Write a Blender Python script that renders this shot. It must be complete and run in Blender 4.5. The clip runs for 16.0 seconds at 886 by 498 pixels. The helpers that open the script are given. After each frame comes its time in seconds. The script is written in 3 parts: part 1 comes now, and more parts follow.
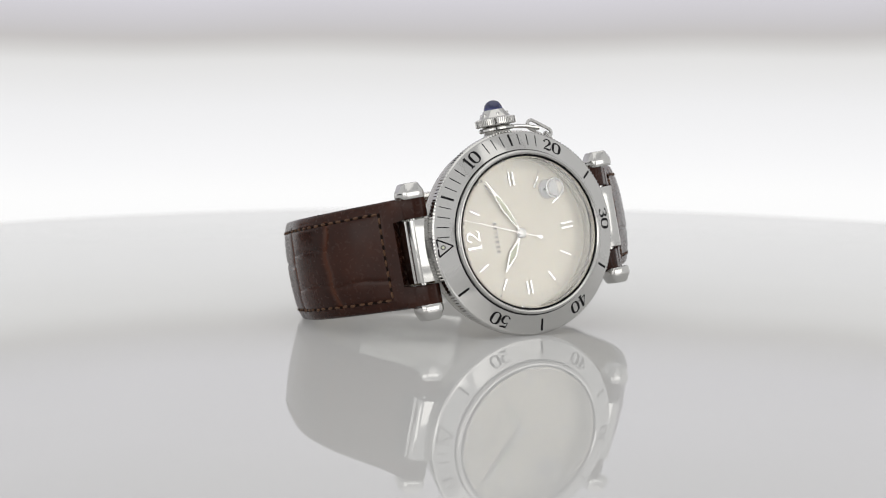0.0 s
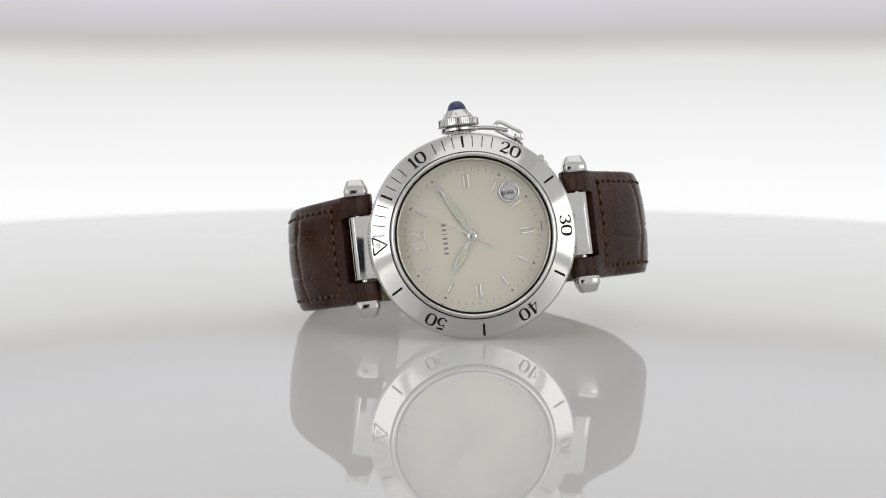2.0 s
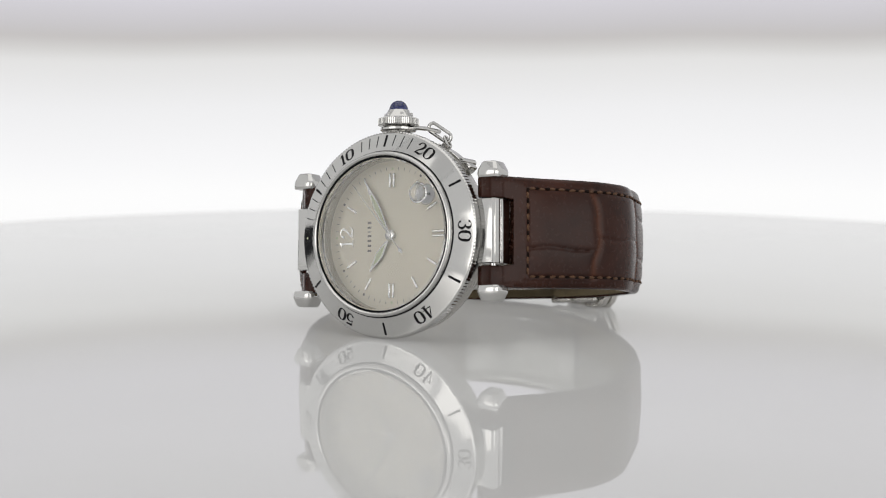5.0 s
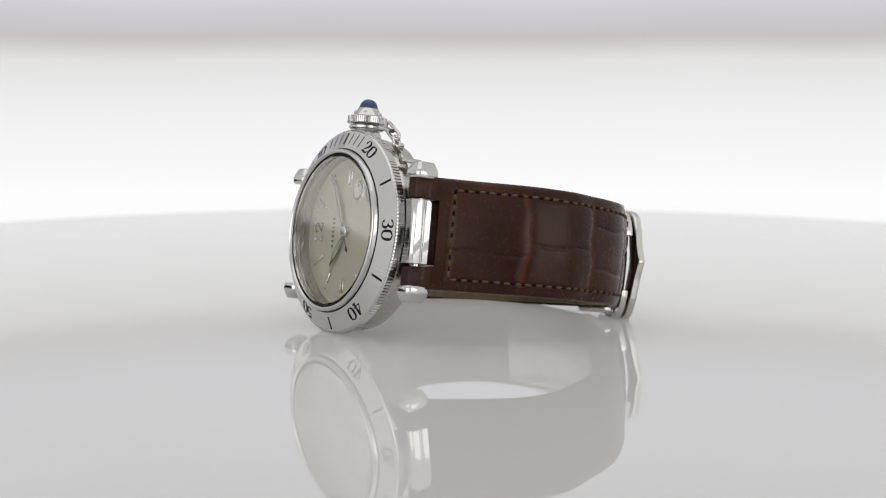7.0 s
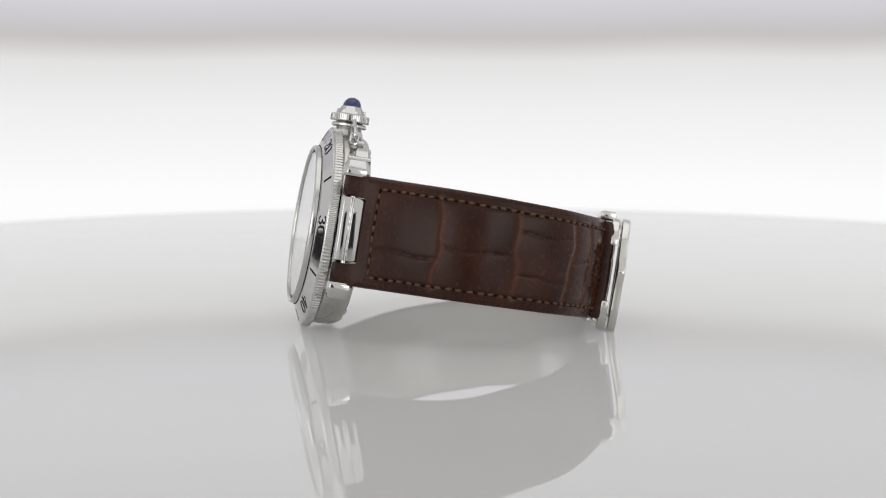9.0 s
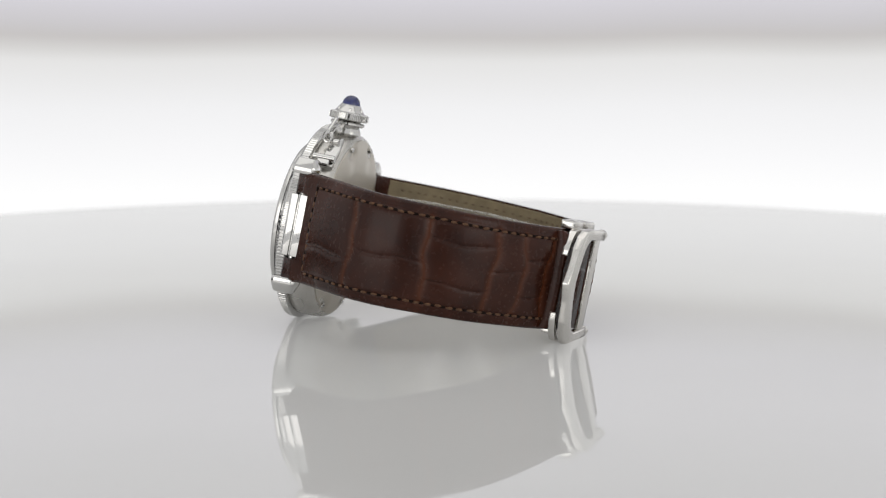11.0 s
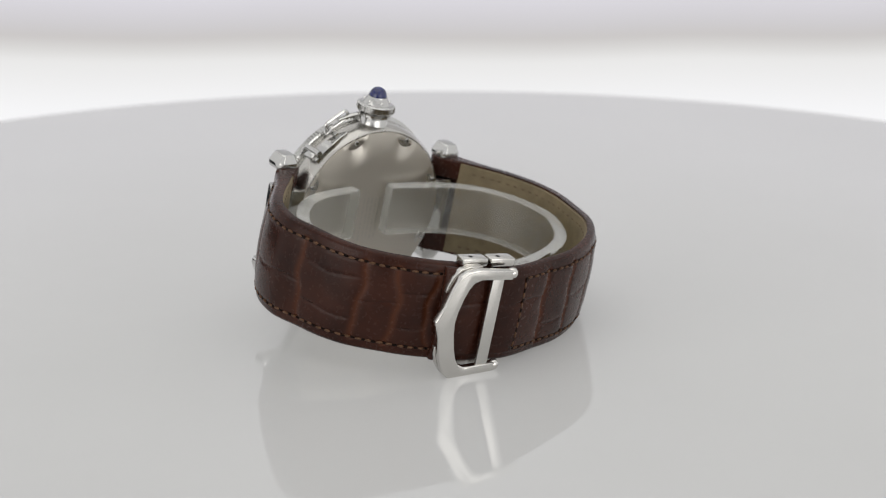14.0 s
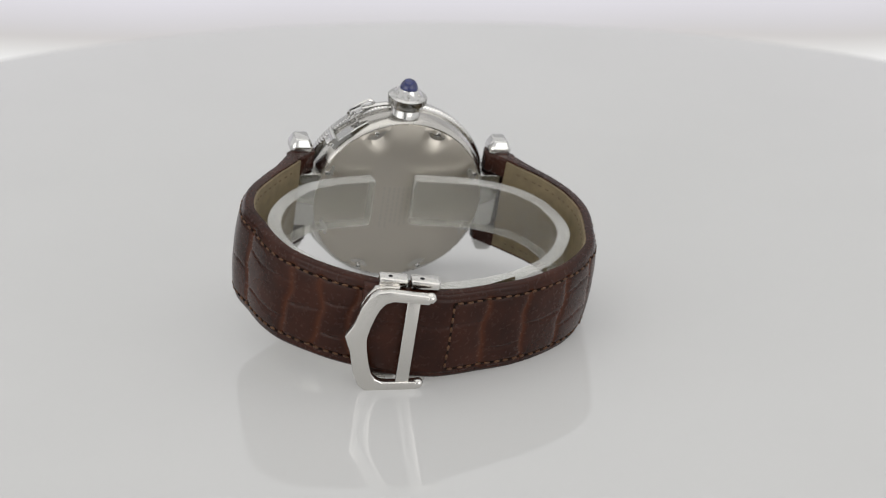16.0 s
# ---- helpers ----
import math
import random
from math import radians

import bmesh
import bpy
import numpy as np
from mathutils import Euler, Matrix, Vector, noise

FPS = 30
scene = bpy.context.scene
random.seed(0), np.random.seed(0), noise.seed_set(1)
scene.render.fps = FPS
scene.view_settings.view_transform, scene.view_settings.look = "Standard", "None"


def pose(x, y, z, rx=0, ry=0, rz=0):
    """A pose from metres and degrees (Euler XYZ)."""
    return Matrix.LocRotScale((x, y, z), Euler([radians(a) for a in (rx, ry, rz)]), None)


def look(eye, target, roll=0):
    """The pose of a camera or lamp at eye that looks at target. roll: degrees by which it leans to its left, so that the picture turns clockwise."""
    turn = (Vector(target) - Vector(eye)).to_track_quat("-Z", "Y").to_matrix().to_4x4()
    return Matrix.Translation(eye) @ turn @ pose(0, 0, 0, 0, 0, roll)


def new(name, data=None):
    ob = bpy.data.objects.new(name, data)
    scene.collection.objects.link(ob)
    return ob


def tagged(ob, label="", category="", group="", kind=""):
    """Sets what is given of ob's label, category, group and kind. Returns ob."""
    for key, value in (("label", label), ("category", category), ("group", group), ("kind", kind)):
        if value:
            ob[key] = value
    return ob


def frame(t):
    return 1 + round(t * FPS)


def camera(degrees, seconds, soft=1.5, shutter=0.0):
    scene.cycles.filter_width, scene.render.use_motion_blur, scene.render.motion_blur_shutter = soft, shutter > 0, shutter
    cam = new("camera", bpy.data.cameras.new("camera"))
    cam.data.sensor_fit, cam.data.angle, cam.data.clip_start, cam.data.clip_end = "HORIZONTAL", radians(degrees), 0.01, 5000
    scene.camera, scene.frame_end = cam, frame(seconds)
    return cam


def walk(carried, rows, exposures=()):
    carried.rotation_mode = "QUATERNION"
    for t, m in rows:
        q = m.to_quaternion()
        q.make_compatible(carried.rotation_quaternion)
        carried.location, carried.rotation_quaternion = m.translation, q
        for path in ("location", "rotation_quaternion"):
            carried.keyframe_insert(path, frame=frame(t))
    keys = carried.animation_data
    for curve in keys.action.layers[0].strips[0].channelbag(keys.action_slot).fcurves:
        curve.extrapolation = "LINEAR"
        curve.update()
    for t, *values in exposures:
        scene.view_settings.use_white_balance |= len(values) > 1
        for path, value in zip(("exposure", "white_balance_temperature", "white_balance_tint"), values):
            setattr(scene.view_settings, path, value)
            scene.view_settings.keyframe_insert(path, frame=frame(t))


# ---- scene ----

# ---------- camera ----------
LENS = 24.06
PIVOT_Z = 0.014
ARM = [(0.0, -0.4000, 0.0628, 7.04), (9.2, -0.4000, 0.0628, 7.04), (10.3, -0.4000, 0.0629, 7.05),
       (10.7, -0.3994, 0.0644, 7.27), (11.0, -0.3984, 0.0678, 7.77), (11.3, -0.3975, 0.0730, 8.51),
       (11.5, -0.3972, 0.0774, 9.15), (12.0, -0.3958, 0.0884, 10.73), (12.5, -0.3943, 0.0991, 12.27),
       (13.0, -0.3922, 0.1089, 13.69), (13.5, -0.3904, 0.1188, 15.10), (14.0, -0.3874, 0.1281, 16.49),
       (14.5, -0.3837, 0.1378, 17.95), (15.0, -0.3795, 0.1472, 19.40), (15.5, -0.3750, 0.1558, 20.76),
       (16.0, -0.3711, 0.1644, 22.09)]
cam = camera(LENS, 16.0, soft=1.1)
cam.data.dof.use_dof, cam.data.dof.focus_distance, cam.data.dof.aperture_fstop = True, 0.378, 27.0
walk(cam, [(t, pose(0, y, z, 90 - tilt, 0, -0.0703)) for t, y, z, tilt in ARM],
     [(0.0, -0.03), (9.2, -0.03), (11.0, 0.0), (13.0, 0.04), (14.5, 0.08), (16.0, 0.15)])

# ---------- turning of the table ----------
def turn(t):
    return -4.2009 - 12.0935 * t

TIMES = [0.5 * i for i in range(33)]

# the watch's own axes: x from 12 to 6 o'clock, y from the dial to the back, z towards the crown
LEAN = Matrix(((0.83475, -0.52057, -0.17946, 0.017187), (0.54091, 0.83621, 0.09037, -0.019285),
               (0.10302, -0.17251, 0.97961, 0.019000), (0, 0, 0, 1)))
LEAN = Matrix.Translation(LEAN.translation) @ LEAN.to_quaternion().to_matrix().to_4x4()
FOOT = Vector((0.0, 2.0, -19.0))
REST = LEAN @ Matrix.Translation(FOOT * 0.001)

# ---------- world and lamps ----------
world = bpy.data.worlds.new("studio")
scene.world = world
world.use_nodes = True
world.node_tree.nodes["Background"].inputs[0].default_value = (0.9, 0.92, 1.0, 1)
world.node_tree.nodes["Background"].inputs[1].default_value = 0.03

def softbox(name, eye, target, width, height, watts, colour):
    lamp = bpy.data.lights.new(name, "AREA")
    lamp.shape, lamp.size, lamp.size_y, lamp.energy, lamp.color = "RECTANGLE", width, height, watts, colour
    ob = new(name, lamp)
    ob.matrix_world = look(eye, target)
    return ob

softbox("softbox_top", (0, -0.02, 0.72), (0, 0, 0), 0.9, 0.8, 1.35, (1.0, 0.98, 0.95))
for side in (-1, 1):
    softbox("softbox_front", (side * 0.43, -0.50, 0.17), (0, 0, 0.02), 0.50, 0.30, 0.7, (1.0, 0.975, 0.94))

# ---------- materials ----------
def material(name):
    m = bpy.data.materials.new(name)
    m.use_nodes = True
    t = m.node_tree
    return m, t, t.nodes["Principled BSDF"]

def add(t, kind, **values):
    n = t.nodes.new(kind)
    for k, v in values.items():
        n.inputs[k].default_value = v
    return n

def ramp(t, src, stops):
    r = t.nodes.new("ShaderNodeValToRGB")
    e = r.color_ramp.elements
    while len(e) < len(stops):
        e.new(0.5)
    for s, (p, c) in zip(e, stops):
        s.position = p
        s.color = (*c, 1) if len(c) == 3 else c
    t.links.new(src, r.inputs[0])
    return r.outputs[0]

def noise_out(t, scale, detail=3.0, stretch=(1, 1, 1)):
    co = t.nodes.new("ShaderNodeTexCoord")
    mp = t.nodes.new("ShaderNodeMapping")
    mp.inputs["Scale"].default_value = stretch
    t.links.new(co.outputs["Object"], mp.inputs[0])
    n = add(t, "ShaderNodeTexNoise", Scale=scale, Detail=detail)
    t.links.new(mp.outputs[0], n.inputs["Vector"])
    return n.outputs["Fac"]

def bump(t, b, src, strength, distance):
    n = add(t, "ShaderNodeBump", Strength=strength, Distance=distance)
    t.links.new(src, n.inputs["Height"])
    t.links.new(n.outputs[0], b.inputs["Normal"])

def grade(v):
    return (v, v, v)

def metal(name, colour, low, high, scale=900, stretch=(1, 1, 1), relief=0.0):
    m, t, b = material(name)
    b.inputs["Base Color"].default_value = (*colour, 1)
    b.inputs["Metallic"].default_value = 1.0
    f = noise_out(t, scale, 4, stretch)
    t.links.new(ramp(t, f, [(0.3, grade(low)), (0.75, grade(high))]), b.inputs["Roughness"])
    if relief:
        bump(t, b, f, relief, 0.00004)
    return m

STEEL = metal("polished_steel", (0.57, 0.565, 0.55), 0.07, 0.10, 250)
BEZELSTEEL = metal("polished_bezel_steel", (0.57, 0.565, 0.55), 0.08, 0.11, 250)
BRUSHED = metal("brushed_steel", (0.56, 0.555, 0.54), 0.17, 0.20, 250)
CASESTEEL = metal("satin_case_steel", (0.53, 0.515, 0.485), 0.24, 0.30, 220)
SATIN = metal("satin_case_back", (0.53, 0.498, 0.445), 0.40, 0.46, 200)
CLASPSTEEL = metal("satin_clasp_steel", (0.66, 0.645, 0.615), 0.19, 0.23, 250)
MARKER = metal("marker_steel", (0.80, 0.79, 0.77), 0.11, 0.14, 250)
DARKSTEEL = metal("etched_steel", (0.50, 0.475, 0.43), 0.42, 0.5)

def plain(name, colour, rough=0.5, spread=0.0, scale=400):
    m, t, b = material(name)
    b.inputs["Roughness"].default_value = rough
    if spread:
        f = noise_out(t, scale, 5)
        lo = tuple(c * (1 - spread) for c in colour)
        hi = tuple(min(1, c * (1 + spread)) for c in colour)
        t.links.new(ramp(t, f, [(0.3, lo), (0.7, hi)]), b.inputs["Base Color"])
    else:
        b.inputs["Base Color"].default_value = (*colour, 1)
    return m

INK = plain("black_enamel", (0.004, 0.004, 0.005), 0.55)
INK.node_tree.nodes["Principled BSDF"].inputs["Specular IOR Level"].default_value = 0.15
PRINT = plain("grey_dial_print", (0.20, 0.185, 0.16), 0.6)
LUME = plain("pale_green_lume", (0.62, 0.66, 0.45), 0.6, 0.05, 3000)
DATE = plain("date_disc_white", (0.62, 0.62, 0.62), 0.5, 0.03)
THREAD = plain("rust_thread", (0.085, 0.037, 0.014), 0.75, 0.3, 2500)
DARKTHREAD = plain("dark_thread", (0.11, 0.075, 0.042), 0.8, 0.3, 2500)
HOLE = plain("dark_needle_hole", (0.009, 0.0045, 0.003), 0.9, 0.2, 2500)
HOLE.node_tree.nodes["Principled BSDF"].inputs["Specular IOR Level"].default_value = 0.1
LINING = plain("tan_lining", (0.172, 0.133, 0.074), 0.65, 0.14, 500)

def dial_paint():
    m, t, b = material("cream_dial")
    f = noise_out(t, 9000, 2)
    t.links.new(ramp(t, f, [(0.3, (0.785, 0.728, 0.595)), (0.7, (0.84, 0.782, 0.645))]), b.inputs["Base Color"])
    b.inputs["Roughness"].default_value = 0.30
    b.inputs["Metallic"].default_value = 0.12
    bump(t, b, f, 0.03, 0.00002)
    return m
DIAL = dial_paint()

def sapphire():
    m, t, b = material("blue_cabochon")
    b.inputs["Base Color"].default_value = (0.004, 0.016, 0.17, 1)
    b.inputs["Roughness"].default_value = 0.03
    b.inputs["Transmission Weight"].default_value = 0.75
    b.inputs["IOR"].default_value = 1.7
    return m
BLUE = sapphire()

def clear(name, tint, ior, gloss_rough, rise=0.6):
    m = bpy.data.materials.new(name)
    m.use_nodes = True
    t = m.node_tree
    t.nodes.remove(t.nodes["Principled BSDF"])
    tr = add(t, "ShaderNodeBsdfTransparent", Color=(*tint, 1))
    gl = add(t, "ShaderNodeBsdfGlossy", Color=(1, 1, 1, 1), Roughness=gloss_rough)
    lw = add(t, "ShaderNodeLayerWeight", Blend=0.5)
    pw = t.nodes.new("ShaderNodeMath")
    pw.operation = "POWER"
    pw.inputs[1].default_value = 5.0
    t.links.new(lw.outputs["Facing"], pw.inputs[0])
    fr = add(t, "ShaderNodeMath")
    fr.operation = "MULTIPLY_ADD"
    f0 = ((ior - 1) / (ior + 1)) ** 2
    fr.inputs[1].default_value, fr.inputs[2].default_value = rise * (1 - f0), f0
    t.links.new(pw.outputs[0], fr.inputs[0])
    mx = t.nodes.new("ShaderNodeMixShader")
    t.links.new(fr.outputs[0], mx.inputs[0])
    t.links.new(tr.outputs[0], mx.inputs[1])
    t.links.new(gl.outputs[0], mx.inputs[2])
    t.links.new(mx.outputs[0], t.nodes["Material Output"].inputs["Surface"])
    return m

def crystal():
    m, t, b = material("sapphire_crystal")
    b.inputs["Base Color"].default_value = (1, 1, 1, 1)
    b.inputs["Transmission Weight"].default_value = 1.0
    b.inputs["Roughness"].default_value = 0.0
    b.inputs["IOR"].default_value = 1.68
    return m
CRYSTAL = crystal()

def milky_plastic(name, low, high):
    m = clear(name, (0.90, 0.90, 0.885), 1.45, 0.06)
    t = m.node_tree
    mx = [n for n in t.nodes if n.type == "MIX_SHADER"][0]
    tr = [n for n in t.nodes if n.type == "BSDF_TRANSPARENT"][0]
    df = add(t, "ShaderNodeBsdfDiffuse", Color=(0.82, 0.82, 0.80, 1))
    both = t.nodes.new("ShaderNodeMixShader")
    f = noise_out(t, 120, 3)
    t.links.new(ramp(t, f, [(0.3, grade(low)), (0.7, grade(high))]), both.inputs[0])
    t.links.new(tr.outputs[0], both.inputs[1])
    t.links.new(df.outputs[0], both.inputs[2])
    t.links.new(both.outputs[0], mx.inputs[1])
    return m
PLASTIC = milky_plastic("clear_plastic", 0.035, 0.065)
PLASTICEDGE = milky_plastic("sawn_plastic_edge", 0.16, 0.24)

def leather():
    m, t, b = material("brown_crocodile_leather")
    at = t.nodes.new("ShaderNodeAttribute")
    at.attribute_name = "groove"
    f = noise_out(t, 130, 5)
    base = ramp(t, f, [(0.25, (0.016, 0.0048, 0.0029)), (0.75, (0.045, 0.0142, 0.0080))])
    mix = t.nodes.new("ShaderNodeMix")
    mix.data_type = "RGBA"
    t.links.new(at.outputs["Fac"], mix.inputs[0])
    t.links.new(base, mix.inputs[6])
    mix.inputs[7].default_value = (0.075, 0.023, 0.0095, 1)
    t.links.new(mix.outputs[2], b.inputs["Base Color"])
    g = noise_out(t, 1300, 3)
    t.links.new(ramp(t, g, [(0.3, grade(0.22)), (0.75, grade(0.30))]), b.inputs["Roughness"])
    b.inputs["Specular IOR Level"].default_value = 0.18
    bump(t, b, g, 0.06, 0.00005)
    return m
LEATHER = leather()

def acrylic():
    m, t, b = material("white_gloss_acrylic_glow")
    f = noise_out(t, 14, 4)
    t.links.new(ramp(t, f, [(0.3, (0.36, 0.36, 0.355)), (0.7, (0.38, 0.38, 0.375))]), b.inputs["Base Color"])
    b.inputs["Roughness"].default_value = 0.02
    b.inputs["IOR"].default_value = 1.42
    # an even glow added to the disc lifts contact shadows, as if lit from beneath
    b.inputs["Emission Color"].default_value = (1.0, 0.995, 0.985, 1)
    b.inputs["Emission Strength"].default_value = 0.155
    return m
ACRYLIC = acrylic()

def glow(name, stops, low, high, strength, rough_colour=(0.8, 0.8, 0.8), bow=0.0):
    """White cloth that glows as if back-lit, its brightness painted over its height."""
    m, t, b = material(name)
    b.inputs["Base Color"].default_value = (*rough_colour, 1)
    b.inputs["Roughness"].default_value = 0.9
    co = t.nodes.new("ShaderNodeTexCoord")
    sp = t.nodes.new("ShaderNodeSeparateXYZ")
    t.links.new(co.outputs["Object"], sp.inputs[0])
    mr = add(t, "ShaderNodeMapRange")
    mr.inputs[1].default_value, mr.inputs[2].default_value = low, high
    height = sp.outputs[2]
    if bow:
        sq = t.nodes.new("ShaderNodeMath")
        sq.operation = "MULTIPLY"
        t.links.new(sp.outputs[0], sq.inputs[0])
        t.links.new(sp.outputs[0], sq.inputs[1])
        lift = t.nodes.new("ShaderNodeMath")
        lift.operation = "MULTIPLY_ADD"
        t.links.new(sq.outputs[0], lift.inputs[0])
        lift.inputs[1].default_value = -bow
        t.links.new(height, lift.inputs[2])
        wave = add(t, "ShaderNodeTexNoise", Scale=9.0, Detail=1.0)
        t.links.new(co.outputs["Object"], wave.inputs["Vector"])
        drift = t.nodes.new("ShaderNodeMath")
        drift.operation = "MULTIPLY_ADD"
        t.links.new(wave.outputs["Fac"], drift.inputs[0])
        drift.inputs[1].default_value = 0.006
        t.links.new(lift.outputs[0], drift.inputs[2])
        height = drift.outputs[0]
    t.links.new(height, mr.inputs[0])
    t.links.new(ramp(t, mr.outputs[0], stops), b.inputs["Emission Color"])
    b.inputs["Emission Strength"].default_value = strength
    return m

# bright foot, dark band and lilac top are painted into the glow colours
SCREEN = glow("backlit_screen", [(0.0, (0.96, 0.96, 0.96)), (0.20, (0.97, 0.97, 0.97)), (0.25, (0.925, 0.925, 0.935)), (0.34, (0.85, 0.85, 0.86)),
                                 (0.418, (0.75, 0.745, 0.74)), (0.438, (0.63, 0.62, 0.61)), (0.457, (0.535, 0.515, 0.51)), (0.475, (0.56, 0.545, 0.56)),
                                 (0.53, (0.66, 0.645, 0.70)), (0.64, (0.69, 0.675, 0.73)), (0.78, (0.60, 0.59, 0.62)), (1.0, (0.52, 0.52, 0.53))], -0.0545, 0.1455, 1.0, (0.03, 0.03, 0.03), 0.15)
TENT = glow("tent_cloth", [(0.0, grade(0.53)), (1.0, grade(0.53))], 0.0, 0.7, 1.0, (0.3, 0.3, 0.3))
TENTTOP = glow("tent_top_cloth", [(0.0, grade(0.46)), (1.0, grade(0.46))], 0.0, 0.7, 1.0, (0.3, 0.3, 0.3))
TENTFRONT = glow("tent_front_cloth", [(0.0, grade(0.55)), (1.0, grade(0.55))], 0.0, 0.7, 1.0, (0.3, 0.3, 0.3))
GREYBASE = plain("grey_cloth", (0.4, 0.4, 0.4), 0.9, 0.05, 30)
PEDESTAL = plain("white_enamel", (0.7, 0.7, 0.7), 0.4, 0.03, 40)

# ---------- mesh helpers ----------
def finish(name, bm, mat, smooth=40):
    bmesh.ops.recalc_face_normals(bm, faces=bm.faces[:])
    me = bpy.data.meshes.new(name)
    bm.to_mesh(me)
    bm.free()
    me.materials.append(mat)
    if smooth:
        me.polygons.foreach_set("use_smooth", [True] * len(me.polygons))
        me.set_sharp_from_angle(angle=radians(smooth))
    return me

def part(name, bm, mat, parent, label="", smooth=40, base=FOOT):
    """A mesh given in millimetres of the watch's axes, under a thing or a part."""
    bmesh.ops.transform(bm, matrix=Matrix.Scale(0.001, 4) @ Matrix.Translation(-base), verts=bm.verts[:])
    ob = new(name, finish(name, bm, mat, smooth))
    ob.parent = parent
    return tagged(ob, label)

def lathe(profile, seg=96, axis="y", centre=(0, 0, 0), closed=True, wobble=None):
    """Turns (radius, height) rows round an axis. wobble(i, angle, r, h) may change a row at an angle."""
    bm = bmesh.new()
    rings = []
    for k in range(seg):
        a = 2 * math.pi * k / seg
        ring = []
        for i, (r, h) in enumerate(profile):
            if wobble:
                r, h = wobble(i, a, r, h)
            c, s = r * math.cos(a), r * math.sin(a)
            ring.append(bm.verts.new(Vector(centre) + (Vector((c, h, s)) if axis == "y" else Vector((c, s, h)))))
        rings.append(ring)
    n = len(profile)
    for k in range(seg):
        p, q = rings[k], rings[(k + 1) % seg]
        for i in range(n if closed else n - 1):
            j = (i + 1) % n
            bm.faces.new((p[i], p[j], q[j], q[i]))
    bmesh.ops.remove_doubles(bm, verts=bm.verts[:], dist=1e-5)
    return bm

def box(size, centre=(0, 0, 0), bevel=0.2, segs=2, m=None):
    bm = bmesh.new()
    bmesh.ops.create_cube(bm, size=1.0)
    bmesh.ops.scale(bm, vec=size, verts=bm.verts[:])
    if bevel:
        bmesh.ops.bevel(bm, geom=bm.edges[:], offset=bevel, segments=segs, profile=0.5, affect="EDGES")
    if m is not None:
        bmesh.ops.transform(bm, matrix=m, verts=bm.verts[:])
    bmesh.ops.translate(bm, vec=centre, verts=bm.verts[:])
    return bm

def join(*bms):
    out = bmesh.new()
    for b in bms:
        me = bpy.data.meshes.new("joined")
        b.to_mesh(me)
        b.free()
        out.from_mesh(me)
        bpy.data.meshes.remove(me)
    return out

def prism(outline, low, high, place, bevel=0.0, segs=2):
    """Extrudes a flat outline of (u, v) from low to high; place(u, v, w) gives the point."""
    bm = bmesh.new()
    a = [bm.verts.new((u, v, low)) for u, v in outline]
    b = [bm.verts.new((u, v, high)) for u, v in outline]
    bm.faces.new(a)
    bm.faces.new(b[::-1])
    for i in range(len(a)):
        j = (i + 1) % len(a)
        bm.faces.new((a[i], b[i], b[j], a[j]))
    bmesh.ops.recalc_face_normals(bm, faces=bm.faces[:])
    if bevel:
        bmesh.ops.bevel(bm, geom=bm.edges[:], offset=bevel, segments=segs, profile=0.5, affect="EDGES")
    for v in bm.verts:
        v.co = place(*v.co)
    return bm

def tube(points, radius, seg=10, closed=False, flat=(1.0, 1.0), up=(0, 1, 0)):
    """A rounded bar along points; flat scales it sideways and along up."""
    bm = bmesh.new()
    pts = [Vector(p) for p in points]
    n = len(pts)
    up = Vector(up)
    rings = []
    for i, p in enumerate(pts):
        if closed:
            d = (pts[(i + 1) % n] - pts[i - 1]).normalized()
        else:
            d = (pts[min(i + 1, n - 1)] - pts[max(i - 1, 0)]).normalized()
        side = d.cross(up).normalized()
        top = side.cross(d).normalized()
        rings.append([bm.verts.new(p + side * radius * flat[0] * math.cos(2 * math.pi * k / seg) + top * radius * flat[1] * math.sin(2 * math.pi * k / seg)) for k in range(seg)])
    for i in range(n if closed else n - 1):
        a, b = rings[i], rings[(i + 1) % n]
        for k in range(seg):
            bm.faces.new((a[k], a[(k + 1) % seg], b[(k + 1) % seg], b[k]))
    if not closed:
        bm.faces.new(rings[0][::-1])
        bm.faces.new(rings[-1])
    return bm

def spline(points, step):
    """Even steps along a smooth line through points in the plane."""
    pts = [np.array(p, float) for p in points]
    pts = [2 * pts[0] - pts[1]] + pts + [2 * pts[-1] - pts[-2]]
    fine = []
    for i in range(1, len(pts) - 2):
        p0, p1, p2, p3 = pts[i - 1:i + 3]
        for k in range(40):
            u = k / 40
            fine.append(0.5 * (2 * p1 + (p2 - p0) * u + (2 * p0 - 5 * p1 + 4 * p2 - p3) * u * u + (3 * p1 - p0 - 3 * p2 + p3) * u ** 3))
    fine.append(pts[-2])
    fine = np.array(fine)
    s = np.concatenate([[0], np.cumsum(np.linalg.norm(np.diff(fine, axis=0), axis=1))])
    at = np.linspace(0, s[-1], max(2, int(round(s[-1] / step)) + 1))
    line = np.stack([np.interp(at, s, fine[:, k]) for k in range(fine.shape[1])], 1)
    return at, line

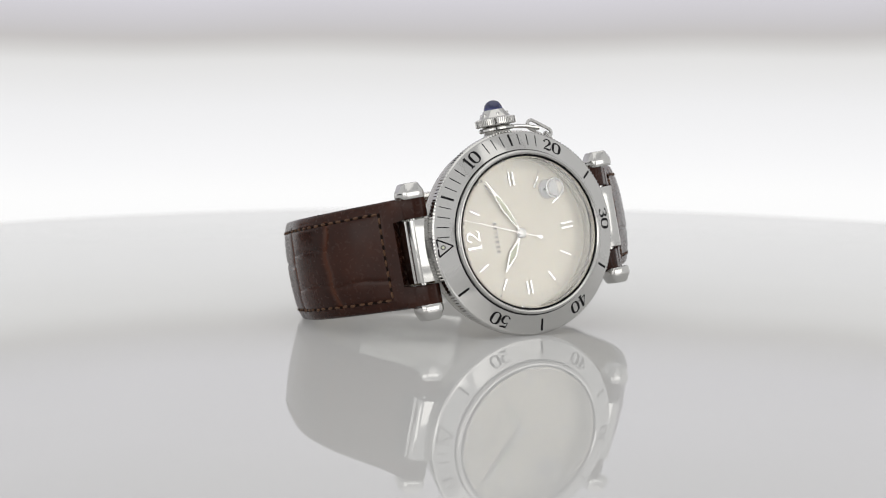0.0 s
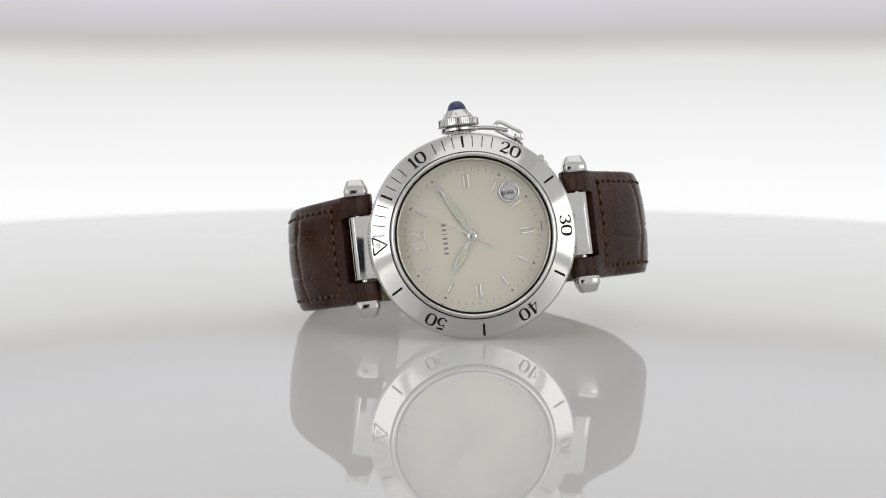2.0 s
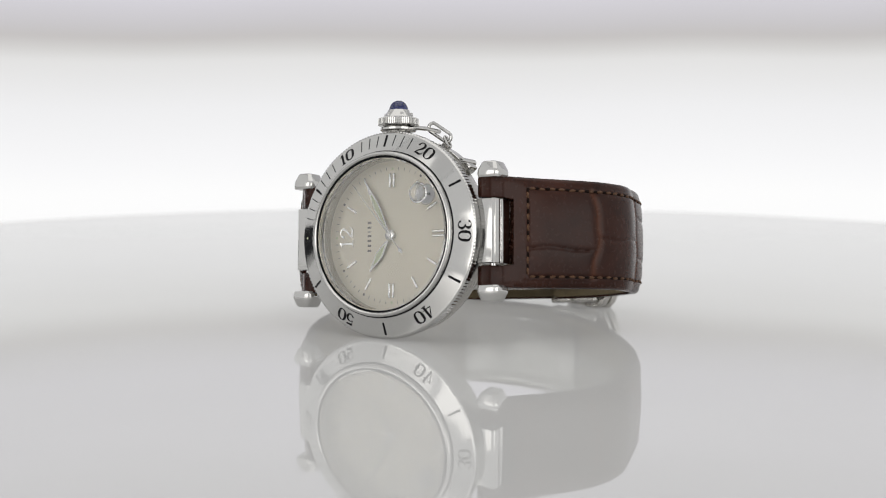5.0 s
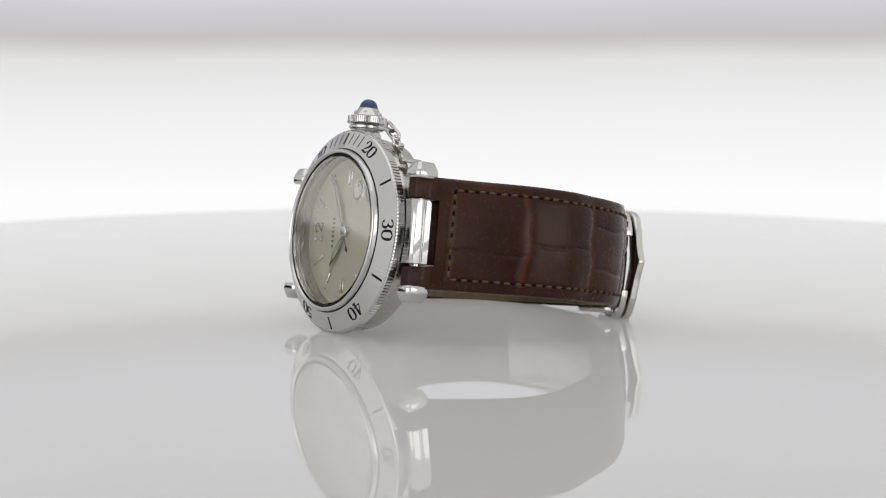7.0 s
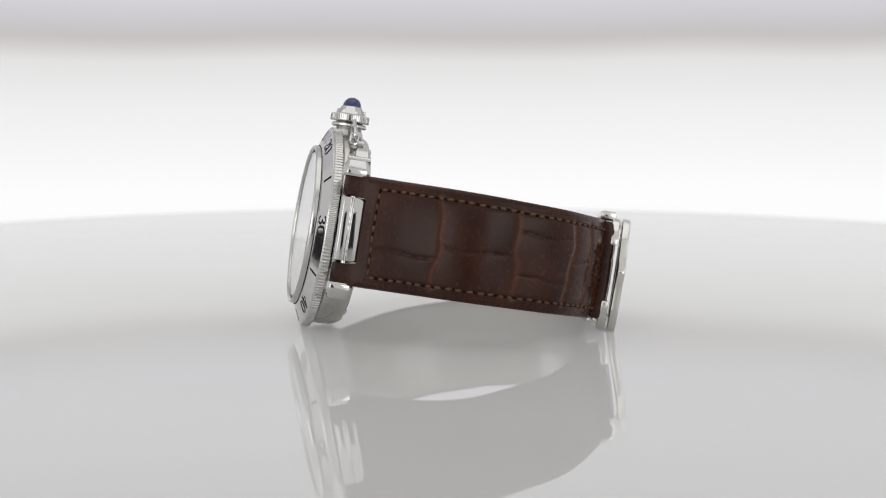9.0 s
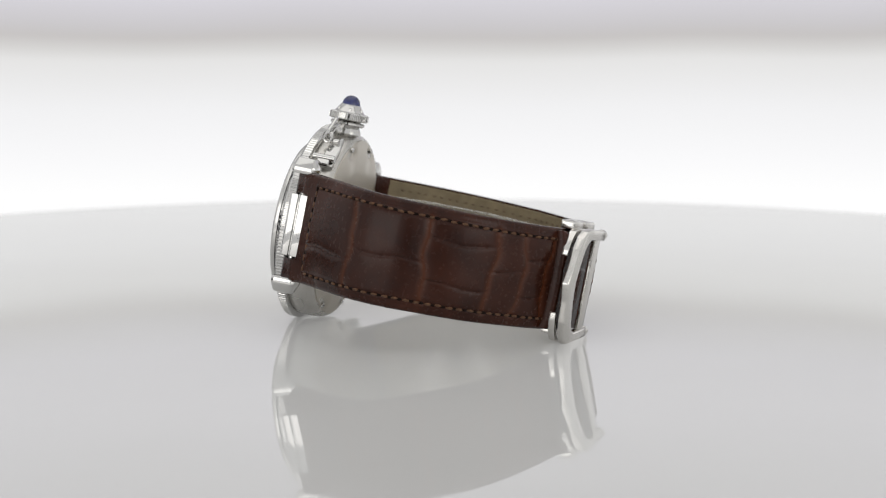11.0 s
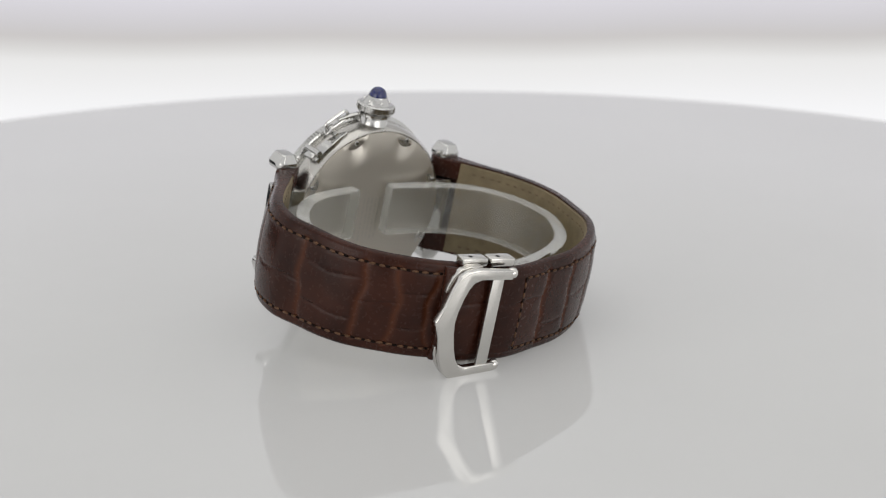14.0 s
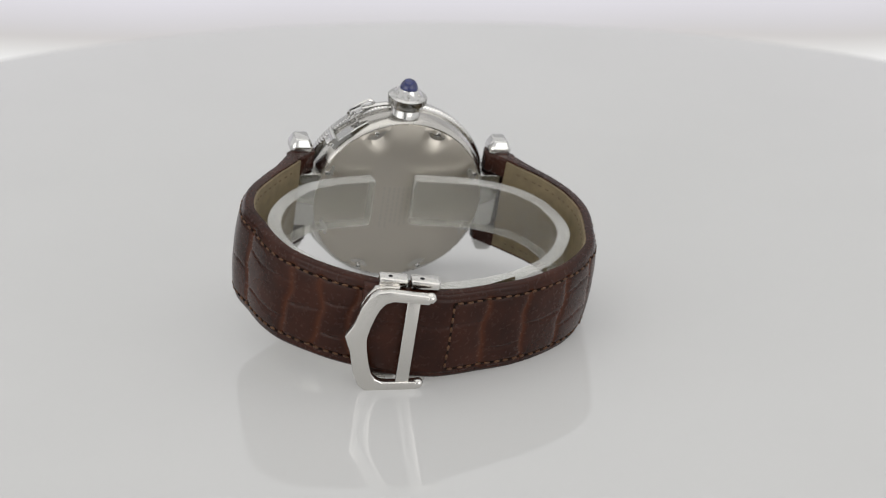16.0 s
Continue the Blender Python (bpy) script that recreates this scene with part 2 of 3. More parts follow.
def lettering(text, height, place, depth=0.06, spacing=1.0, bold=0.0, wide=1.0):
    """Built-in type, centred, as a mesh; place(u, v, w) puts it on its surface."""
    cu = bpy.data.curves.new("type", "FONT")
    cu.body, cu.size, cu.align_x, cu.align_y, cu.space_character = text, 1.0, "CENTER", "CENTER", spacing
    cu.extrude, cu.offset, cu.resolution_u = 0.5, bold, 6
    ob = bpy.data.objects.new("type", cu)
    scene.collection.objects.link(ob)
    dg = bpy.context.evaluated_depsgraph_get()
    me = bpy.data.meshes.new_from_object(ob.evaluated_get(dg))
    bpy.data.objects.remove(ob)
    bm = bmesh.new()
    bm.from_mesh(me)
    bpy.data.meshes.remove(me)
    lo, hi = min(v.co.y for v in bm.verts), max(v.co.y for v in bm.verts)
    left, right = min(v.co.x for v in bm.verts), max(v.co.x for v in bm.verts)
    k = height / (hi - lo)
    for v in bm.verts:
        v.co = place((v.co.x - (left + right) / 2) * k * wide, (v.co.y - (lo + hi) / 2) * k, v.co.z * depth)
    return bm

# strokes of a high-contrast serif figure: rows of (x, y, width) in a figure one unit high
FIGURES = {
    "0": (0.80, [[(0.0, 0.46, 0.06), (0.24, 0.32, 0.15), (0.29, 0.0, 0.20), (0.24, -0.32, 0.15), (0.0, -0.46, 0.06), (-0.24, -0.32, 0.15), (-0.29, 0.0, 0.20), (-0.24, 0.32, 0.15), (0.0, 0.46, 0.06)]]),
    "1": (0.52, [[(0.0, 0.5, 0.18), (0.0, -0.5, 0.18)], [(-0.2, 0.33, 0.05), (-0.08, 0.40, 0.08), (0.0, 0.48, 0.08)], [(-0.2, -0.47, 0.06), (0.2, -0.47, 0.06)]]),
    "2": (0.76, [[(-0.25, 0.2, 0.16), (-0.23, 0.3, 0.12), (-0.1, 0.45, 0.06), (0.12, 0.43, 0.12), (0.22, 0.24, 0.19), (0.1, 0.0, 0.14), (-0.12, -0.22, 0.08), (-0.29, -0.44, 0.05)],
                 [(-0.3, -0.46, 0.05), (-0.12, -0.40, 0.14), (0.12, -0.43, 0.15), (0.28, -0.36, 0.09), (0.31, -0.2, 0.04)]]),
    "3": (0.74, [[(-0.23, 0.28, 0.16), (-0.2, 0.38, 0.1), (-0.02, 0.46, 0.06), (0.17, 0.38, 0.14), (0.2, 0.22, 0.17), (0.09, 0.06, 0.09), (-0.06, 0.03, 0.05)],
                 [(-0.06, 0.03, 0.05), (0.12, -0.02, 0.1), (0.24, -0.2, 0.19), (0.15, -0.41, 0.13), (-0.04, -0.46, 0.06), (-0.22, -0.38, 0.1), (-0.26, -0.27, 0.16)]]),
    "4": (0.80, [[(0.1, 0.48, 0.06), (-0.12, 0.12, 0.06), (-0.34, -0.2, 0.06)], [(-0.36, -0.22, 0.07), (0.34, -0.22, 0.07)], [(0.11, 0.5, 0.18), (0.11, -0.5, 0.18)], [(-0.08, -0.47, 0.06), (0.3, -0.47, 0.06)]]),
    "5": (0.74, [[(-0.2, 0.4, 0.14), (0.0, 0.4, 0.14), (0.24, 0.44, 0.09)], [(-0.2, 0.46, 0.05), (-0.23, 0.02, 0.05)],
                 [(-0.23, 0.03, 0.05), (-0.04, 0.14, 0.07), (0.15, 0.08, 0.13), (0.25, -0.15, 0.20), (0.14, -0.4, 0.13), (-0.06, -0.46, 0.06), (-0.22, -0.38, 0.1), (-0.26, -0.28, 0.16)]]),
}

def glyphs(text, height, place, depth=0.02, wide=1.0, bold=1.0):
    """Serif figures as raised strokes; place(u, v, w) puts them on their surface."""
    bm = bmesh.new()
    x = -sum(FIGURES[c][0] for c in text) / 2
    level = 0
    for c in text:
        x += FIGURES[c][0] / 2
        for stroke in FIGURES[c][1]:
            _, line = spline(stroke, 0.05) if len(stroke) > 2 else (0, np.array(stroke))
            d = np.gradient(line[:, :2], axis=0)
            if stroke[0] == stroke[-1]:
                d[0] = d[-1] = line[1, :2] - line[-2, :2]
            d /= np.linalg.norm(d, axis=1)[:, None]
            level += 1
            top = depth + 0.003 * level
            rings = []
            for (px, py, w), (dx, dy) in zip(line, d):
                h = w * bold / 2
                a, b = ((px - dy * h + x) * height * wide, (py + dx * h) * height), ((px + dy * h + x) * height * wide, (py - dx * h) * height)
                rings.append([bm.verts.new(place(*q)) for q in ((*a, 0), (*a, top), (*b, top), (*b, 0))])
            for p, q in zip(rings, rings[1:]):
                for k in range(4):
                    bm.faces.new((p[k], p[(k + 1) % 4], q[(k + 1) % 4], q[k]))
            bm.faces.new(rings[0])
            bm.faces.new(rings[-1][::-1])
        x += FIGURES[c][0] / 2
    return bm

# ---------- the place ----------
def lay(name, bm, mat, label, category="", smooth=40):
    ob = new(name, finish(name, bm, mat, smooth))
    return tagged(ob, label, category, kind="structure")

def turntable():
    r, h = 0.209, 0.012
    prof = [(0.0001, 0.0), (0.05, 0.0), (r - 0.0015, 0.0), (r - 0.0004, -0.0005), (r, -0.0016), (r, -h + 0.001), (r - 0.001, -h), (0.0001, -h)]
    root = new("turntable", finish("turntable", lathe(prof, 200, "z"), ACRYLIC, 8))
    tagged(root, "round white glossy acrylic turntable under the watch, with an added glow", "turntable")
    hub = new("hub", finish("hub", lathe([(0.0001, -h), (0.07, -h), (0.07, -0.05), (0.09, -0.06), (0.09, -0.2), (0.0001, -0.2)], 64, "z"), PEDESTAL))
    hub.parent = root
    tagged(hub, "white enamelled hub")
    return root

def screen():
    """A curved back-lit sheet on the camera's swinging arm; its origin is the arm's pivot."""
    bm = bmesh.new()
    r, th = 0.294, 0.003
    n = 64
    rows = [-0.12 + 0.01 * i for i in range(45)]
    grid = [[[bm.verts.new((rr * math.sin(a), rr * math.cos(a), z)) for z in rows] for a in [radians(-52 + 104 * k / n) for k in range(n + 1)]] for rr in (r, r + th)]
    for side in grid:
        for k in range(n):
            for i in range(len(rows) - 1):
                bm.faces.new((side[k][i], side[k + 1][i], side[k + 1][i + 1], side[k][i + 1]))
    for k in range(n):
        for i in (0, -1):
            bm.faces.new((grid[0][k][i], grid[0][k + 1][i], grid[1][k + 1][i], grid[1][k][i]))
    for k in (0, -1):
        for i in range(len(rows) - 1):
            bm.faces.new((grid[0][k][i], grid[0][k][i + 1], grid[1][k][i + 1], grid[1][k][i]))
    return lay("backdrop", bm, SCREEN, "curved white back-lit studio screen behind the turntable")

table = turntable()
backdrop = screen()

# unseen glowing walls, added to light the watch and fill its reflections
def tent():
    x, y0, y1, top, low, th = 0.66, -0.72, 0.62, 0.80, -0.2, 0.01
    def wall(name, size, centre, mat, label):
        lay(name, box(size, centre, 0.002, 1), mat, label, smooth=0)
    wall("floor", (2 * x, y1 - y0, th), (0, (y0 + y1) / 2, low - th / 2), GREYBASE, "grey cloth floor of the light tent")
    wall("wall_east", (th, y1 - y0, top - low), (x + th / 2, (y0 + y1) / 2, (top + low) / 2), TENT, "white cloth side of the light tent")
    # a low opening added beside the screen, unseen, so steel and dial mirror something dark
    g0, g1, sill, head = 0.10, 0.53, -0.10, 0.065
    for a, b, lo, hi in ((y0, g0, low, top), (g1, y1, low, top), (g0, g1, low, sill), (g0, g1, head, top)):
        wall("wall_west", (th, b - a, hi - lo), (-x - th / 2, (a + b) / 2, (lo + hi) / 2), TENT, "white cloth side of the light tent round an added opening")
    wall("wall_north", (2 * x, th, top - low), (0, y1 + th / 2, (top + low) / 2), TENT, "white cloth back of the light tent")
    # slot added behind the camera to leave a dark reflection in the dial
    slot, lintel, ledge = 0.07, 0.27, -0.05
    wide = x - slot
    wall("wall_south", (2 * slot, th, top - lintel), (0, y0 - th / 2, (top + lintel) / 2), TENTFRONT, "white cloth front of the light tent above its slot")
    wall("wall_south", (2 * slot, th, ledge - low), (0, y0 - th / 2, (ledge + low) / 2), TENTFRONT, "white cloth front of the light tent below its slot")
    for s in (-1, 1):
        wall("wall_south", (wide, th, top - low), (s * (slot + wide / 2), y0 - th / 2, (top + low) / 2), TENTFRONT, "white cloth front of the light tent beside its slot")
    lay("ceiling", box((2 * x, y1 - y0, th), (0, (y0 + y1) / 2, top + th / 2), 0.002, 1), TENTTOP, "white cloth top of the light tent", smooth=0)
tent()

# ---------- the watch ----------
watch = new("wristwatch")
watch.matrix_world = Matrix.Translation((0, 0, 0)) @ REST
tagged(watch, "steel wristwatch with brown crocodile strap lying on its side", "wristwatch")

def clock(minute, r, depth, along=0.0, across=0.0):
    """The point at a minute of the dial, at radius r, moved across the ray."""
    a = radians(6 * minute)
    out, side = Vector((-math.cos(a), 0, math.sin(a))), Vector((math.sin(a), 0, math.cos(a)))
    p = out * (r + along) + side * across
    return Vector((p.x, depth, p.z))

def cone(r):
    return -1.15 + (r - 14.7) * 0.46

def on_bezel(minute, r0):
    def place(u, v, w):
        r = r0 + v
        a = radians(6 * minute) + u / r0
        return Vector((-math.cos(a) * r, cone(r) - 0.012 - w, math.sin(a) * r))
    return place

def bezel():
    teeth = 180
    def knurl(i, a, r, h):
        return (r - (0.0 if math.cos(a * teeth + 0.05) > 0 else 0.12), h) if i in (5, 6) else (r, h)
    prof = [(15.2, -0.85), (15.3, cone(15.3)), (18.35, cone(18.35)), (18.62, 0.62), (18.72, 0.8), (18.98, 0.95), (18.98, 2.3), (18.7, 2.45), (18.0, 2.6), (15.2, 2.6)]
    b = part("bezel", lathe(prof, 1080, wobble=knurl), BEZELSTEEL, watch, "polished steel rotating bezel with knurled edge", 35)
    part("groove", lathe([(15.08, -1.0), (15.28, -0.96), (15.28, -0.7), (15.08, -0.7)], 120), INK, b)
    rim = [(15.1, -0.5), (15.1, -1.45), (15.0, -1.78), (14.82, -1.95), (14.6, -1.98), (14.4, -1.85), (14.22, -1.55), (14.12, 0.8), (14.12, 1.4), (14.9, 1.4), (15.05, 0.5)]
    r = part("rim", lathe(rim, 120), BRUSHED, watch, "satin steel crystal rim")
    # a black ring between the rim and the crystal's edge
    part("dark_ring", lathe([(13.98, -1.5), (14.16, -1.56), (14.16, 0.4), (13.98, 0.4)], 120), INK, r, "dark ring round the crystal")
    for m in range(1, 20):
        if m in (5, 9, 10, 11, 15, 19):
            continue
        part("minute_tick", prism([(-0.08, -1.05), (0.08, -1.05), (0.08, 1.05), (-0.08, 1.05)], 0, 0.02, on_bezel(m, 17.2)), INK, b, smooth=0)
    for m in (5, 15, 25, 35, 45, 55):
        part("five_minute_mark", prism([(-0.21, -1.1), (0.21, -1.1), (0.21, 1.1), (-0.21, 1.1)], 0, 0.02, on_bezel(m, 17.2)), INK, b, smooth=0)
    for m in (10, 20, 30, 40, 50):
        part("numeral", glyphs(str(m), 2.25, on_bezel(m, 17.1), 0.02, 1.16), INK, b, smooth=0)
    tri = [(-1.5, 1.25), (1.5, 1.25), (0, -1.35)]
    for a, c in ((0, 1), (1, 2), (2, 0)):
        p, q = np.array(tri[a]), np.array(tri[c])
        d = (q - p) / np.linalg.norm(q - p)
        nrm = np.array((-d[1], d[0])) * 0.14
        part("triangle_side", prism([tuple(p - nrm), tuple(q - nrm), tuple(q + nrm), tuple(p + nrm)], 0, 0.02, on_bezel(0, 17.1)), INK, b, smooth=0)
    ring = [(0.42 * math.cos(i * math.pi / 10), 0.32 + 0.42 * math.sin(i * math.pi / 10)) for i in range(20)]
    part("pip", prism(ring, 0, 0.02, on_bezel(0, 17.1)), INK, b, smooth=0)
    ring = [(0.32 * math.cos(i * math.pi / 8), 0.32 + 0.32 * math.sin(i * math.pi / 8)) for i in range(16)]
    part("pip_ring", prism(ring, 0.02, 0.04, on_bezel(0, 17.1)), STEEL, b, smooth=0)
    ring = [(0.2 * math.cos(i * math.pi / 8), 0.32 + 0.2 * math.sin(i * math.pi / 8)) for i in range(16)]
    part("lume_pip", prism(ring, 0.02, 0.06, on_bezel(0, 17.1)), LUME, b, smooth=0)
bezel()

DIAL_Y = 3.2
def flat_at(minute, r0, depth):
    def place(u, v, w):
        return clock(minute, r0, depth - w, v, u)
    return place

def turned(x, z, depth, letters_up):
    """Places type on the dial at (x, z) with its head towards letters_up."""
    up = Vector((letters_up[0], 0, letters_up[1]))
    side = Vector((-up.z, 0, up.x)) * -1
    def place(u, v, w):
        return Vector((x, depth - w, z)) + side * u + up * v
    return place

def dial():
    d = part("dial", lathe([(0.001, DIAL_Y), (14.3, DIAL_Y), (14.3, DIAL_Y + 0.5), (0.001, DIAL_Y + 0.5)], 96), DIAL, watch, "cream grained dial")
    part("flange", lathe([(14.3, DIAL_Y + 0.1), (13.75, DIAL_Y - 0.06), (13.95, 1.2), (14.3, 1.2)], 120), STEEL, watch, "polished inner flange")
    def bar(minute, across, length, width, r=10.15):
        part("hour_marker", prism([(across - width / 2, -length / 2), (across + width / 2, -length / 2), (across + width / 2, length / 2), (across - width / 2, length / 2)],
                                  0.0, 0.36, flat_at(minute, r, DIAL_Y), 0.11, 1), MARKER, d)
    for m in (5, 10, 20, 25, 35, 40, 50, 55):
        bar(m, 0, 2.4, 0.46)
    for m in (15, 30, 45):
        for k in (-0.42, 0.42):
            bar(m, k, 2.65, 0.46)
    part("numeral", glyphs("12", 2.9, turned(-9.9, 0.0, DIAL_Y, (-1, 0)), 0.3, 1.1, 0.72), MARKER, d, "raised steel hour numeral")
    for m in range(60):
        if m % 5:
            part("minute_tick", prism([(-0.045, -0.27), (0.045, -0.27), (0.045, 0.27), (-0.045, 0.27)], 0, 0.015, flat_at(m, 12.3, DIAL_Y)), PRINT, d, smooth=0)
        else:
            part("lume_dot", lathe([(0.001, -0.05), (0.2, -0.04), (0.24, 0.0), (0.001, 0.0)], 14, centre=clock(m, 12.3, DIAL_Y)), PRINT if m % 15 else LUME, d)
    # the maker's name as a plain bar, and the small line under 6 o'clock
    u = -2.85
    for wide in (0.4, 0.4, 0.4, 0.35, 0.16, 0.35, 0.4):
        part("name_bar", prism([(u, -0.4), (u + wide, -0.4), (u + wide, 0.4), (u, 0.4)], 0, 0.012, turned(-5.0, 0.0, DIAL_Y, (-1, 0))), PRINT, d, "grey printed bar", 0)
        u += wide + 0.52
    part("origin_bar", prism([(-0.9, -0.1), (0.9, -0.1), (0.9, 0.1), (-0.9, 0.1)], 0, 0.012, turned(12.85, 0.4, DIAL_Y, (-1, 0))), PRINT, d, smooth=0)
    # date
    c = clock(22.6, 10.35, DIAL_Y)
    part("date_disc", lathe([(0.001, -0.02), (1.8, -0.02), (1.8, 0.1), (0.001, 0.1)], 40, centre=c), DATE, d)
    part("date_numeral", lettering("1", 1.7, turned(c.x, c.z, DIAL_Y - 0.04, (-1, 0)), 0.01, 1.0, 0.03, 1.3), INK, d, smooth=0)
    lens = part("date_lens", lathe([(0.001, 0.62), (0.8, 0.58), (1.4, 0.46), (1.8, 0.24), (1.9, 0.05), (1.9, 0.0), (0.001, 0.0)], 40, centre=(c.x, 0.36, c.z)), CRYSTAL, watch, "clear date magnifier")
    part("date_rim", lathe([(1.72, -0.03), (1.76, -0.1), (1.88, -0.1), (1.94, 0.0), (1.72, 0.0)], 40, centre=c), DARKSTEEL, d, "dark thin rim round the date")
    glass = part("crystal", lathe([(0.001, -1.62), (13.7, -1.62), (13.95, -1.4), (13.95, 0.3), (0.001, 0.3)], 120), CRYSTAL, watch, "clear sapphire crystal", 20)
    lens.visible_shadow = glass.visible_shadow = False
dial()

def hand(minute, outline, low, high, name, lume=None):
    h = part(name, prism(outline, low, high, flat_at(minute, 0, DIAL_Y), 0.03, 1), STEEL, watch)
    if lume:
        part("lume", prism(lume, high - 0.02, high + 0.03, flat_at(minute, 0, DIAL_Y)), LUME, h, smooth=0)
    return h

hand(10.25, [(-0.16, -0.4), (0.16, -0.4), (0.22, 1.2), (0.62, 5.2), (0.66, 6.2), (0.5, 7.4), (0.32, 9.4), (0.05, 12.1), (-0.05, 12.1), (-0.32, 9.4), (-0.5, 7.4), (-0.66, 6.2), (-0.62, 5.2), (-0.22, 1.2)],
     0.7, 0.9, "minute_hand", [(-0.08, 1.8), (0.08, 1.8), (0.44, 5.3), (0.44, 6.1), (0.2, 8.6), (-0.2, 8.6), (-0.44, 6.1), (-0.44, 5.3)])
hand(50.75, [(-0.2, -0.4), (0.2, -0.4), (0.24, 1.2), (0.8, 4.2), (0.72, 5.0), (0.06, 8.1), (-0.06, 8.1), (-0.72, 5.0), (-0.8, 4.2), (-0.24, 1.2)],
     0.4, 0.6, "hour_hand", [(-0.08, 2.0), (0.08, 2.0), (0.55, 4.3), (0.48, 4.9), (0.05, 6.6), (-0.05, 6.6), (-0.48, 4.9), (-0.55, 4.3)])
part("hand_post", lathe([(0.001, -1.2), (0.35, -1.18), (0.45, -1.02), (0.85, -0.98), (0.98, -0.85), (0.98, -0.2), (0.001, -0.2)], 32, centre=(0, DIAL_Y, 0)), STEEL, watch)

def second_hand():
    """Modelled about its own pin, pointing to 12."""
    shape = [(-0.05, -3.0), (-0.13, -3.2), (-0.36, -3.75), (-0.2, -4.3), (0, -4.5), (0.2, -4.3), (0.36, -3.75), (0.13, -3.2), (0.05, -3.0), (0.09, 0), (0.03, 12.6), (-0.03, 12.6), (-0.09, 0)]
    def place(u, v, w):
        return Vector((-v, -w, u))
    return part("second_hand", prism(shape, 0.0, 0.12, place), STEEL, watch, "thin steel sweep hand", 0, Vector((0, 0, 0)))
sweep = second_hand()

def case():
    prof = [(14.6, 2.62), (17.9, 2.64), (18.1, 2.9), (18.15, 4.0), (18.05, 5.6), (17.85, 6.8), (17.45, 7.5), (17.2, 7.75), (14.6, 7.75)]
    part("case", lathe(prof, 128), CASESTEEL, watch, "satin steel case band")
    def scallop(i, a, r, h):
        near = max(0.0, math.cos(8 * (a - math.pi / 8))) ** 1.6
        return (r - (0.75 * near if i in (4, 5) else 0.0), h - (0.85 * near if i == 4 else 0.0))
    back = [(0.001, 8.75), (6, 8.72), (11.0, 8.6), (14.2, 8.42), (16.2, 8.1), (17.0, 7.95), (17.0, 7.7), (0.001, 7.7)]
    b = part("case_back", lathe(back, 192, wobble=scallop), SATIN, watch, "satin steel case back with scalloped screw seats", 60)
    for k in range(8):
        a = math.pi / 8 + k * math.pi / 4
        c = Vector((16.3 * math.cos(a), 7.95, 16.3 * math.sin(a)))
        s = part("screw", lathe([(0.001, 0.32), (0.4, 0.30), (0.5, 0.2), (0.5, -0.3), (0.001, -0.3)], 20, centre=c), STEEL, b)
        part("slot", box((0.75, 0.06, 0.14), c + Vector((0, 0.32, 0)), 0), INK, s, smooth=0)
    rng = random.Random(4)
    # engraved lines that cannot be read
    for x in (3.3, 2.2, 1.2, 0.3, -0.7, -1.7):
        z = 3.6
        while z > -4.5:
            w = rng.uniform(0.5, 1.5)
            part("engraving", box((0.42, 0.03, w), (x, 8.755, z - w / 2), 0), DARKSTEEL, b, smooth=0)
            z -= w + 0.3
case()

